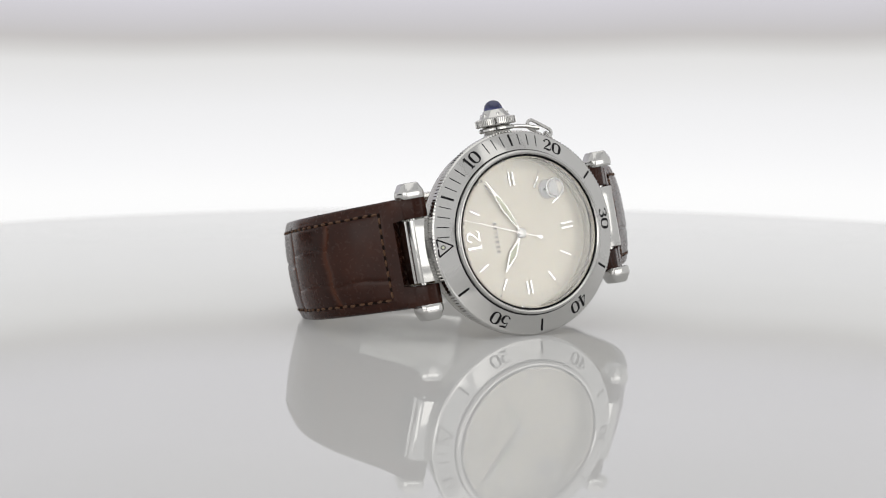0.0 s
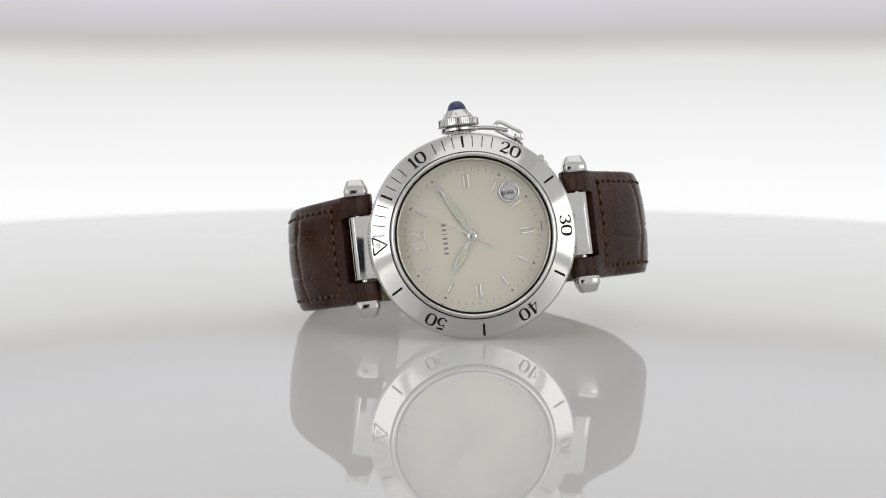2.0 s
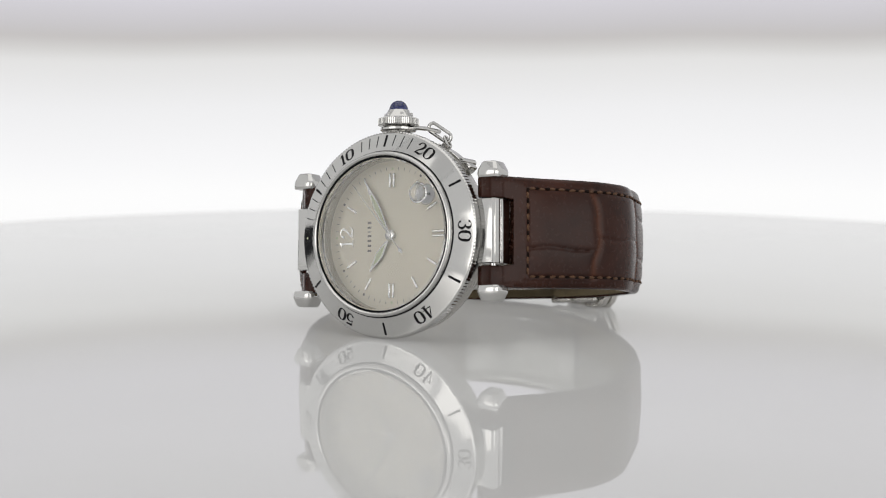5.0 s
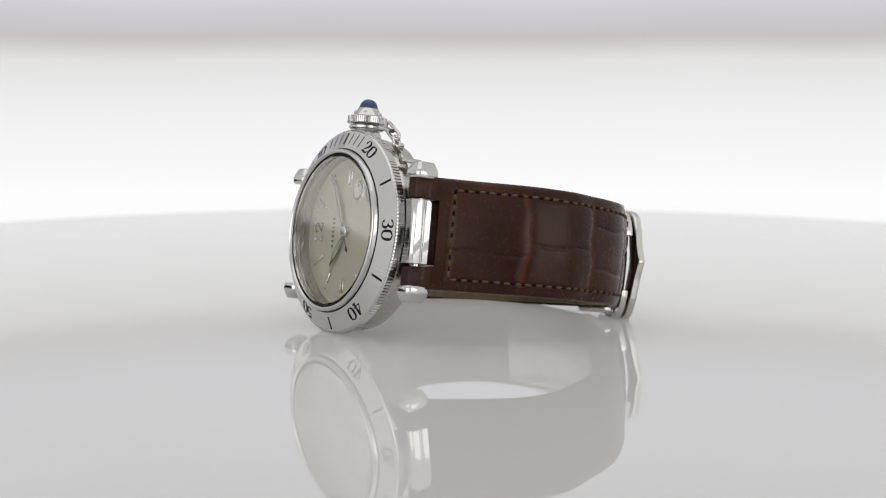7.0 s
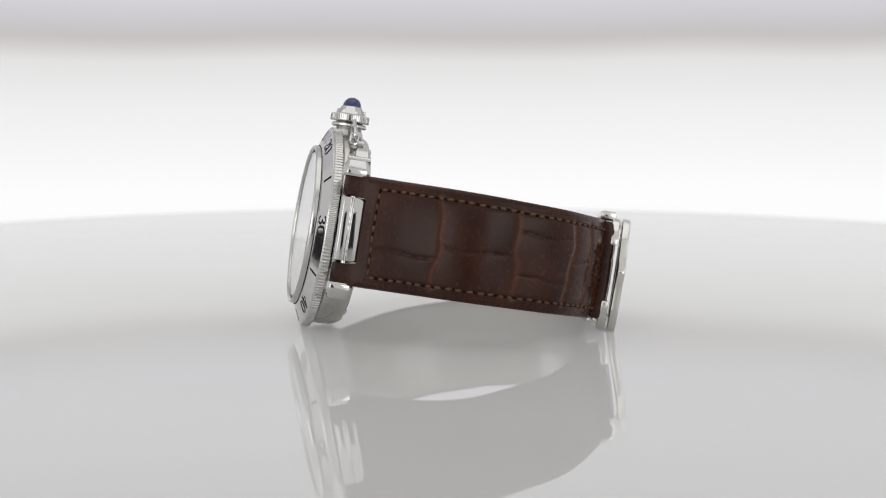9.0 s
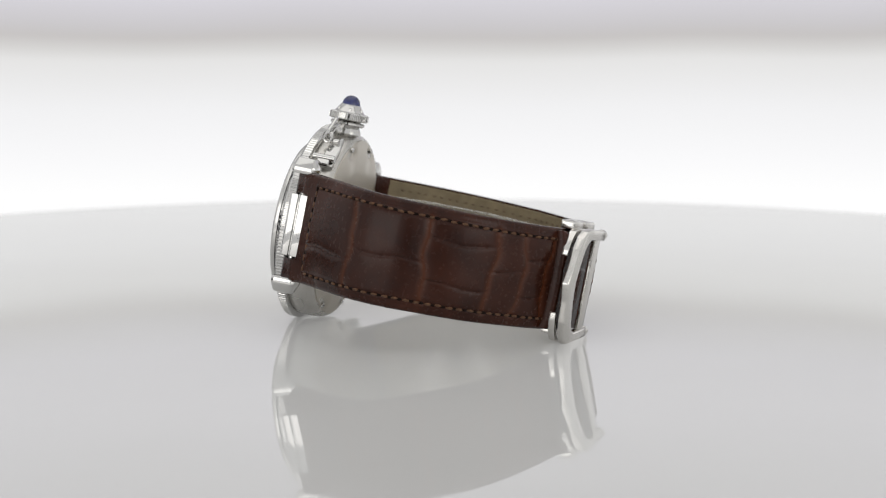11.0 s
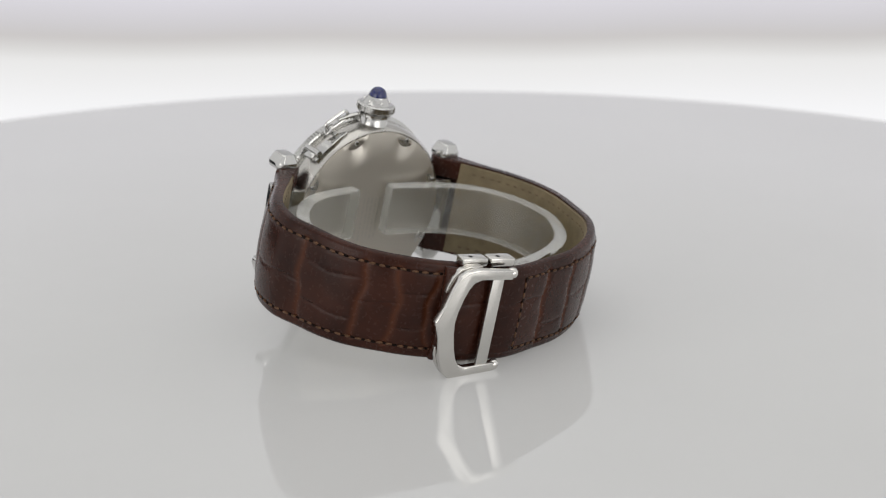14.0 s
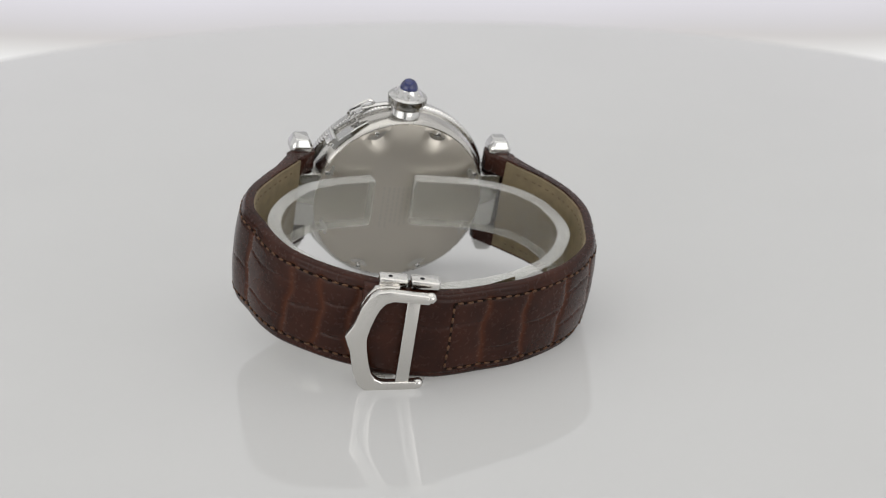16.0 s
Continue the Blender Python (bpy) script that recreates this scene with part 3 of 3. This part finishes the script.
def crown():
    c = (0, 4.2, 0)
    def teeth(i, a, r, h):
        return (r - (0.16 if math.cos(60 * a + 0.05) < 0 else 0), h) if i in (5, 6) else (r, h)
    prof = [(0.001, 23.4), (1.95, 23.35), (2.15, 22.9), (2.9, 21.95), (3.45, 21.85), (3.83, 21.65), (3.83, 20.55), (3.5, 20.35), (2.6, 20.3), (2.5, 20.1), (0.001, 20.1)]
    k = part("crown", lathe(prof, 360, "z", c, wobble=teeth), STEEL, watch, "knurled steel screw-down crown cover", 35)
    part("cabochon", lathe([(0.001, 25.15), (0.55, 25.08), (1.1, 24.8), (1.5, 24.3), (1.72, 23.75), (1.78, 23.3), (0.001, 23.2)], 40, "z", c), BLUE, k, "polished dark blue cabochon")
    part("collar", lathe([(0.001, 20.15), (3.1, 20.12), (3.35, 19.9), (3.35, 19.55), (3.05, 19.3), (0.001, 19.3)], 64, "z", c), STEEL, k)
    part("stem", lathe([(0.001, 19.35), (2.35, 19.35), (2.55, 18.9), (2.8, 18.4), (3.0, 17.5), (0.001, 17.5)], 48, "z", c), BRUSHED, k)
    for n in range(6):
        a = n * math.pi / 3 + 0.3
        part("stud", lathe([(0.001, 0.42), (0.22, 0.36), (0.3, 0.1), (0.3, -0.3), (0.001, -0.3)], 12, "z", (2.45 * math.cos(a), 4.2 + 2.45 * math.sin(a), 22.4)), STEEL, k)
    ch = part("chain", tube([(2.6, 4.2, 19.85), (4.4, 4.2, 19.75), (6.4, 4.2, 19.45), (8.9, 4.2, 18.75)], 0.40, 10, False, (1.0, 1.7), (0, 1, 0)), STEEL, watch, "steel safety chain of the crown")
    def loop(a, b, wide, r, side):
        a, b = Vector(a), Vector(b)
        d = (b - a).normalized()
        side = Vector(side) if side else Vector((-d.z, 0, d.x))
        pts = []
        for n in range(13):
            t = math.pi * n / 12
            pts.append(b + d * wide * math.sin(t) + side * wide * math.cos(t))
        for n in range(13):
            t = math.pi * n / 12
            pts.append(a - d * wide * math.sin(t) - side * wide * math.cos(t))
        return tube(pts, r, 8, True, up=d.cross(side))
    part("link", loop((7.5, 4.2, 19.6), (10.6, 4.2, 17.6), 0.85, 0.33, None), STEEL, ch)
    part("link", loop((10.5, 4.2, 17.2), (10.9, 4.2, 16.4), 0.6, 0.28, (0, 1, 0)), STEEL, ch)
    # a bent plate along the case band, wider towards its hinge
    bm = bmesh.new()
    rings = []
    for n in range(41):
        u = n / 40
        a = radians(65 - 27 * u)
        lo, hi = 5.6 - 0.9 * min(1, 2 * u), 6.5 + 0.7 * min(1, 2.2 * u)
        r0, r1 = 17.9, 18.6 + 0.25 * u
        rings.append([bm.verts.new((r * math.cos(a), y, r * math.sin(a))) for r, y in ((r0, lo), (r1 - 0.12, lo), (r1, lo + 0.15), (r1, hi - 0.15), (r1 - 0.12, hi), (r0, hi))])
    for a, b in zip(rings, rings[1:]):
        for k in range(6):
            bm.faces.new((a[k], a[(k + 1) % 6], b[(k + 1) % 6], b[k]))
    bm.faces.new(rings[0])
    bm.faces.new(rings[-1])
    part("arm", bm, STEEL, ch, "polished bent plate along the case", 35)
    part("pin_eye", tube([(9.9, 4.2, 16.2), (9.9, 6.2, 16.2)], 0.5, 16, up=(1, 0, 0)), STEEL, ch)
    part("hinge", box((1.7, 2.5, 1.0), (0, 0, 0), 0.3, 3, Matrix.Translation((14.8, 5.4, 12.2)) @ Matrix.Rotation(radians(42), 4, "Y")), STEEL, ch)
    part("hinge_pin", tube([(14.3, 3.2, 13.0), (14.3, 7.4, 13.0)], 0.62, 16, up=(0, 0, 1)), STEEL, ch)
crown()

def lugs():
    for sx in (-1, 1):
        for sz in (-1, 1):
            # a faceted cap that tapers on all four sides to a small flat top
            bm = bmesh.new()
            rows = [(2.1, 2.2, -0.5), (2.2, 2.35, 0.0), (2.2, 2.35, 0.6), (2.1, 2.3, 0.95), (1.5, 1.8, 2.25), (1.25, 1.6, 2.45)]
            rings = []
            for hx, hy, h in rows:
                c = 0.28 * min(hx, hy)
                ring = [(hx, hy - c), (hx - c, hy), (-hx + c, hy), (-hx, hy - c), (-hx, -hy + c), (-hx + c, -hy), (hx - c, -hy), (hx, -hy + c)]
                rings.append([bm.verts.new((sx * (20.25 + u), 4.3 + v, sz * (10.15 + h))) for u, v in ring])
            for a, b in zip(rings, rings[1:]):
                for k in range(8):
                    bm.faces.new((a[k], a[(k + 1) % 8], b[(k + 1) % 8], b[k]))
            bm.faces.new(rings[0])
            bm.faces.new(rings[-1])
            bmesh.ops.recalc_face_normals(bm, faces=bm.faces[:])
            bmesh.ops.bevel(bm, geom=bm.edges[:], offset=0.1, segments=2, profile=0.5, affect="EDGES")
            part("lug_cap", bm, STEEL, watch, "polished faceted steel lug cap", 28)
        body = [(-3.6, -2.0), (1.0, -2.1), (1.5, -1.7), (1.75, -0.35), (1.5, -0.3), (1.5, 0.05), (1.8, 0.1), (1.8, 2.7), (1.3, 3.4), (-3.6, 3.4)]
        def place(u, v, w, sx=sx):
            return Vector((sx * (20.2 + u), 4.5 + v, w + 0.1))
        part("end_link", prism(body, -5.75, 5.75, place, 0.1, 2), STEEL, watch, "polished steel end link")
        part("spring_bar", tube([(sx * 20.2, 4.6, -10.4), (sx * 20.2, 4.6, 10.4)], 0.6, 14, up=(1, 0, 0)), STEEL, watch)
lugs()

# ---------- strap ----------
def strap_half(path, seams, creases, thick0, thick1, w0, w1, name, box_from, stop_stitch, seed):
    rng = random.Random(seed)
    at, line = spline(path, 0.3)
    total = at[-1]
    d = np.gradient(line, axis=0)
    d /= np.linalg.norm(d, axis=1)[:, None]
    sgn = 1 if path[0][0] > 0 else -1
    nrm = np.stack([d[:, 1], -d[:, 0]], 1) * sgn
    NV = 72
    phases = [(rng.uniform(0, 6), rng.uniform(0, 6), rng.uniform(0.4, 0.9)) for _ in seams]
    def half(s):
        return w0 + (w1 - w0) * min(1.0, s / (total * 0.7))
    def thick(s):
        u = s / total
        return thick0 + (thick1 - thick0) * min(1.0, u * 1.6)
    def crown_of(s, v):
        """The padding: full along the middle, thin towards the long edges."""
        return 1 - (0.40 - 0.15 * s / total) * min(1.0, max(0.0, s - 1.5) / 7) * abs(v) ** 2.3
    def seam_at(k, z):
        a, b, c = phases[k]
        return seams[k] + c * math.sin(z * 0.36 + a) + 0.22 * math.sin(z * 0.95 + b)
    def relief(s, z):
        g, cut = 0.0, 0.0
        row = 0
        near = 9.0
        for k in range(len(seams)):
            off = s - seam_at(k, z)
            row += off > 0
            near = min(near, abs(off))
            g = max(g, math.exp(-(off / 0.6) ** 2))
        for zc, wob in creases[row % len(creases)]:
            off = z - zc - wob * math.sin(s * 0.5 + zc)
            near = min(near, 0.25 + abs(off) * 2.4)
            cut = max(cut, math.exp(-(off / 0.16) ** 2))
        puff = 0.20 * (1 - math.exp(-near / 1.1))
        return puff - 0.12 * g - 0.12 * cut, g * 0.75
    bm = bmesh.new()
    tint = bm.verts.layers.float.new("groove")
    outer, inner = [], []
    notch = int(round(2.1 / 0.3))
    for i, s in enumerate(at):
        h = half(s)
        t = thick(s)
        ends = min(1.0, min(s + 0.55, total - s) / 0.8)
        ends = math.sqrt(max(0.0, 1 - (1 - ends) ** 2))
        ro, ri = [], []
        for j in range(NV + 1):
            v = -1 + 2 * j / NV
            z = v * h
            edge = h - abs(z)
            roll = 1 - math.exp(-edge / 0.3) if edge < 3 else 1.0
            stitchline = math.exp(-((edge - 2.0) / 0.35) ** 2) if box_from < s < stop_stitch else 0.0
            crossline = math.exp(-((s - box_from) / 0.35) ** 2) if edge > 2 else 0.0
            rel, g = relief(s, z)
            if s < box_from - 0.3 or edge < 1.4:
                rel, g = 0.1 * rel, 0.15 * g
            up = t * (0.35 + 0.65 * (0.62 + 0.38 * roll) * (0.4 + 0.6 * ends)) * crown_of(s, v) + rel - 0.16 * max(stitchline, crossline)
            # a notch in the middle leaves room for the end link
            k = max(i, notch) if abs(z) < 5.95 else i
            base = line[k] - nrm[k] * t
            p = base + nrm[k] * up
            vert = bm.verts.new((p[0], p[1], z))
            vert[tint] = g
            ro.append(vert)
            ri.append(bm.verts.new((base[0], base[1], z)))
        outer.append(ro)
        inner.append(ri)
    for i in range(len(at) - 1):
        for j in range(NV):
            bm.faces.new((outer[i][j], outer[i + 1][j], outer[i + 1][j + 1], outer[i][j + 1]))
            bm.faces.new((inner[i][j], inner[i][j + 1], inner[i + 1][j + 1], inner[i + 1][j]))
        for j in (0, NV):
            bm.faces.new((outer[i][j], inner[i][j], inner[i + 1][j], outer[i + 1][j]))
    for i in (0, len(at) - 1):
        for j in range(NV):
            bm.faces.new((outer[i][j], outer[i][j + 1], inner[i][j + 1], inner[i][j]))
    bmesh.ops.remove_doubles(bm, verts=bm.verts[:], dist=1e-4)
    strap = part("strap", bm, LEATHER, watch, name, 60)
    # lining
    bm = bmesh.new()
    cols = []
    for k in range(notch + 1, len(at), 2):
        s = at[k]
        base = line[k] - nrm[k] * thick(s)
        h = half(s) - 0.35
        cols.append([bm.verts.new((*(base - nrm[k] * dd), zz)) for dd, zz in ((-0.05, -h), (0.3, -h + 0.15), (0.34, 0), (0.3, h - 0.15), (-0.05, h))])
    for a, b in zip(cols, cols[1:]):
        for j in range(4):
            bm.faces.new((a[j], a[j + 1], b[j + 1], b[j]))
        bm.faces.new((a[4], a[0], b[0], b[4]))
    for c in (cols[0], cols[-1]):
        bm.faces.new(c)
    part("lining", bm, LINING, strap, "tan leather lining")
    # stitches
    def stitch(p, along, out, mat, name):
        side = along.cross(out).normalized()
        m = Matrix((along, side, out)).transposed().to_4x4()
        m.translation = (p - FOOT) * 0.001
        if name not in stitch_mesh:
            bm = bmesh.new()
            bmesh.ops.create_icosphere(bm, subdivisions=1, radius=1.0)
            bmesh.ops.scale(bm, vec=(0.00074, 0.00029, 0.0002) if mat is THREAD else (0.00055, 0.0003, 0.00013) if mat is HOLE else (0.0005, 0.00018, 0.00008), verts=bm.verts[:])
            stitch_mesh[name] = finish(name, bm, mat, 180)
        ob = new(name, stitch_mesh[name])
        ob.parent = strap
        ob.matrix_basis = m
    pitch = 1.95
    def frame_at(s):
        i = int(np.clip(np.searchsorted(at, s), 1, len(at) - 2))
        return i
    s = box_from + 0.9
    while s < stop_stitch:
        i = frame_at(s)
        t = thick(s)
        for sz in (-1, 1):
            z = sz * (half(s) - 2.0)
            rel = relief(s, z)[0]
            p = line[i] - nrm[i] * t + nrm[i] * (t * crown_of(s, z / half(s)) + rel * 0.9 - 0.04)
            along = Vector((d[i][0], d[i][1], 0.12 * rng.uniform(-1, 1))).normalized()
            out = Vector((nrm[i][0], nrm[i][1], 0))
            stitch(Vector((p[0], p[1], z + rng.uniform(-0.06, 0.06))), along, out, THREAD, "stitch")
            k = frame_at(s + pitch / 2)
            p = line[k] - nrm[k] * t + nrm[k] * (t * crown_of(s, z / half(s)) + relief(s + pitch / 2, z)[0] * 0.9 - 0.06)
            stitch(Vector((p[0], p[1], z)), Vector((d[k][0], d[k][1], 0)), Vector((nrm[k][0], nrm[k][1], 0)), HOLE, "stitch_hole")
            q = line[i] - nrm[i] * (t + 0.34)
            stitch(Vector((q[0], q[1], z)), along, -out, DARKTHREAD, "lining_stitch")
        s += pitch
    for start, on in ((box_from, True), (stop_stitch, path[0][0] < 0)):
      i = frame_at(start)
      t = thick(start)
      z = -half(start) + 3.0
      while on and z < half(start) - 2.4:
          p = line[i] - nrm[i] * t + nrm[i] * (t * crown_of(start, z / half(start)) + relief(start, z)[0] - (0.1 if start == box_from else 0.0))
          stitch(Vector((p[0], p[1], z)), Vector((0, 0, 1)), Vector((nrm[i][0], nrm[i][1], 0)), THREAD, "stitch")
          stitch(Vector((p[0], p[1], z + pitch / 2)), Vector((0, 0, 1)), Vector((nrm[i][0], nrm[i][1], 0)), HOLE, "stitch_hole")
          z += pitch
    # leather loops round the spring bar beside the end link
    shape = [(23.4, 6.5), (22.2, 5.15), (20.4, 3.2), (18.9, 2.6), (17.8, 3.1), (17.3, 4.6), (17.6, 6.2), (18.8, 7.3), (20.8, 9.2)]
    for sz in (-1, 1):
        part("loop", prism(shape, 6.1, 9.95, lambda u, v, w, sz=sz: Vector((sgn * u, v, sz * w)), 0.3, 3), LEATHER, strap, "", 30)
    return strap

stitch_mesh = {}
SIX = [(22.0, 4.8), (25.2, 8.5), (29.8, 13.6), (34.2, 19.9), (35.8, 27.0), (34.3, 33.3), (32.4, 39.3), (28.9, 44.5), (21.9, 50.2), (15.1, 53.6), (10.0, 54.4), (6.5, 54.8)]
TWELVE = [(-22.0, 4.8), (-25.0, 8.3), (-29.2, 13.6), (-32.4, 20.0), (-33.5, 27.0), (-32.2, 34.5), (-29.8, 41.4), (-23.4, 48.2), (-14.4, 53.2), (-6.0, 55.5), (2.4, 57.2), (8.0, 56.7), (13.0, 55.8), (18.2, 54.1)]
ROWS_SIX = [[(-2.8, 0.25)], [(-0.6, 0.35)], [(4.0, 0.3), (-3.7, 0.3)], [(0.4, 0.4)], [(-3.6, 0.3), (3.1, 0.25)], [(-1.0, 0.3)], [(2.0, 0.3)]]
ROWS_TWELVE = [[(-4.0, 0.3)], [(-3.4, 0.3), (3.2, 0.25)], [(1.2, 0.35)], [(-2.4, 0.3), (4.2, 0.3)], [(0.6, 0.3)], [(-3.4, 0.3)], [(2.4, 0.3)]]
strap_half(SIX, [18.2, 33.0, 45.5, 52.0, 58.5, 66.0], ROWS_SIX, 3.4, 2.1, 10.05, 9.3, "brown crocodile leather strap half with rust stitching", 4.6, 72.0, 3)
strap_half(TWELVE, [17.0, 30.0, 42.0, 52.0, 61.5, 70.0], ROWS_TWELVE, 3.4, 2.1, 10.05, 9.0, "brown crocodile leather strap half ending under the clasp", 4.6, 77.0, 8)

def clasp():
    a = radians(10.6)
    p0, ex, out = Vector((13.65, 56.6, 0)), Vector((math.cos(a), -math.sin(a), 0)), Vector((math.sin(a), math.cos(a), 0))
    def place(u, v, w):
        low = 1 + 0.165 * min(1.0, max(0.0, (u + 7) / 10)) if v < 0 else 1.0
        return p0 + ex * u + out * w + Vector((0, 0, v * low))
    outer = [(-7.0, 9.9), (0.2, 10.1), (2.3, 9.7), (3.8, 8.6), (5.0, 6.2), (5.9, 2.8), (7.2, 0.0)]
    inner = [(-7.0, 8.1), (-0.6, 8.1), (0.7, 7.5), (1.6, 6.3), (2.3, 4.4), (2.9, 2.1), (3.2, 0.0)]
    ring = outer + [(u, -v) for u, v in outer[-2::-1]] + [(u, -v) for u, v in inner] + inner[-2::-1]
    c = part("clasp", prism(ring, -0.3, 1.2, place, 0.3, 2), CLASPSTEEL, watch, "satin steel folding clasp with a pointed frame")
    part("crossbar", prism([(-5.3, -8.3), (-2.9, -8.3), (-2.9, 8.3), (-5.3, 8.3)], 0.0, 1.0, place, 0.25, 2), CLASPSTEEL, c)
    for s in (-1, 1):
        k = [place(-8.1 + 0.25 * n, s * 9.15 + (0.3 if s < 0 else 0), 0.35) for n in range(9)]
        r = [0.05, 0.6, 0.85, 0.98, 1.0, 1.0, 0.95, 0.85, 0.6]
        bm = tube(k, 1.0, 16, up=(0, 0, 1))
        for n in range(9):
            for v in list(bm.verts)[16 * n:16 * n + 16]:
                v.co = k[n] + (v.co - k[n]) * r[n]
        part("knob", bm, CLASPSTEEL, c)
        rail = [(-1.5, 9.95), (1.0, 9.9), (2.9, 9.3), (4.2, 7.7), (4.9, 6.0), (5.1, 4.9), (4.8, 4.8), (4.2, 5.8), (3.3, 7.4), (2.1, 8.6), (0.5, 9.1), (-1.5, 9.1)]
        part("side_rail", prism([(u, s * v) for u, v in rail], -2.2, -0.85, place, 0.2, 2), CLASPSTEEL, c)
    for x0, x1, y in ((10.2, 15.4, 53.6), (4.6, 9.8, 54.6)):
        h = part("hinge_block", box((x1 - x0, 2.8, 1.6), (0, 0, 0), 0.35, 2, Matrix.Translation(((x0 + x1) / 2, y, 10.2)) @ Matrix.Rotation(-a * 0.8, 4, "Z")), CLASPSTEEL, c)
        part("pin_hole", lathe([(0.001, 0.815), (0.42, 0.815), (0.42, 0.65), (0.001, 0.65)], 16, "z", ((x0 + x1) / 2 + 0.6, y, 10.2)), INK, h)
        part("hinge_block", box((x1 - x0, 2.4, 1.4), (0, 0, 0), 0.35, 2, Matrix.Translation(((x0 + x1) / 2, y, -9.3)) @ Matrix.Rotation(-a * 0.8, 4, "Z")), CLASPSTEEL, c)
    at, line = spline([(-12, 48.0), (-4, 51.4), (4, 52.0), (12, 50.6)], 0.8)
    blade = [((x, y, 0)) for x, y in line]
    part("blade", tube(blade, 1.0, 12, False, (0.45, 7.2), (0, 0, 1)), BRUSHED, c, "brushed steel folding blade")
clasp()

# ---------- plastic ring inside the strap ----------
def cuff():
    root = new("display_ring")
    root.matrix_world = REST.copy()
    tagged(root, "clear plastic display ring inside the watch strap", "watch stand")
    pts = [(6.6, 10.6), (18.0, 13.2), (25.4, 19.5), (29.2, 27.5), (28.2, 36.0), (23.0, 43.0), (14.0, 48.2), (2.0, 50.2), (-10.0, 47.6), (-18.8, 42.8), (-24.0, 37.0), (-27.0, 29.0), (-24.4, 18.8), (-16.2, 12.6), (-2.3, 10.4)]
    at, line = spline(pts, 1.0)
    d = np.gradient(line, axis=0)
    d /= np.linalg.norm(d, axis=1)[:, None]
    nrm = np.stack([d[:, 1], -d[:, 0]], 1)
    def sheet(name, lo, hi, mat, label):
        th, bv = 1.25, 0.12
        bm = bmesh.new()
        rings = []
        sect = [(-th, lo + bv), (-th + bv, lo), (th - bv, lo), (th, lo + bv), (th, hi - bv), (th - bv, hi), (-th + bv, hi), (-th, hi - bv)]
        for p, n in zip(line, nrm):
            rings.append([bm.verts.new((p[0] + n[0] * o, p[1] + n[1] * o, z)) for o, z in sect])
        for a, b in zip(rings, rings[1:]):
            for k in range(8):
                bm.faces.new((a[k], a[(k + 1) % 8], b[(k + 1) % 8], b[k]))
        bm.faces.new(rings[0])
        bm.faces.new(rings[-1][::-1])
        ob = part(name, bm, mat, root, label)
        ob.visible_shadow = False
    sheet("band", -3.1, 6.5, PLASTIC, "clear plastic band")
    for k in (0, -1):
        bm = box((0.24, 2.4, 9.6), (0, 0, 0), 0.05, 1, Matrix.Rotation(math.atan2(d[k][1], d[k][0]), 4, "Z"))
        bmesh.ops.translate(bm, vec=(line[k][0] + d[k][0] * (0.14 if k else -0.14), line[k][1] + d[k][1] * (0.14 if k else -0.14), 1.7), verts=bm.verts[:])
        end = part("cut_end", bm, PLASTICEDGE, root, "milky sawn end")
        end.visible_shadow = False
    sheet("edge", 6.503, 6.8, PLASTICEDGE, "milky sawn edge")
    sheet("edge", -3.4, -3.103, PLASTICEDGE, "milky sawn edge")
    return root
ring_stand = cuff()

# ---------- what moves ----------
def motions():
    walk(table, [(t, pose(0, 0, 0, 0, 0, turn(t))) for t in TIMES])
    for thing in (watch, ring_stand):
        walk(thing, [(t, pose(0, 0, 0, 0, 0, turn(t)) @ REST) for t in TIMES])
    pin = Matrix.Translation((Vector((0, DIAL_Y - 0.95, 0)) - FOOT) * 0.001)
    walk(sweep, [(t, pin @ Matrix.Rotation(radians(34.7 + 6 * (t - 2.5)), 4, "Y")) for t in TIMES])
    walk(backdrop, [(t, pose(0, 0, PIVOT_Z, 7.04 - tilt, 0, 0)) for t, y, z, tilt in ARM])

motions()
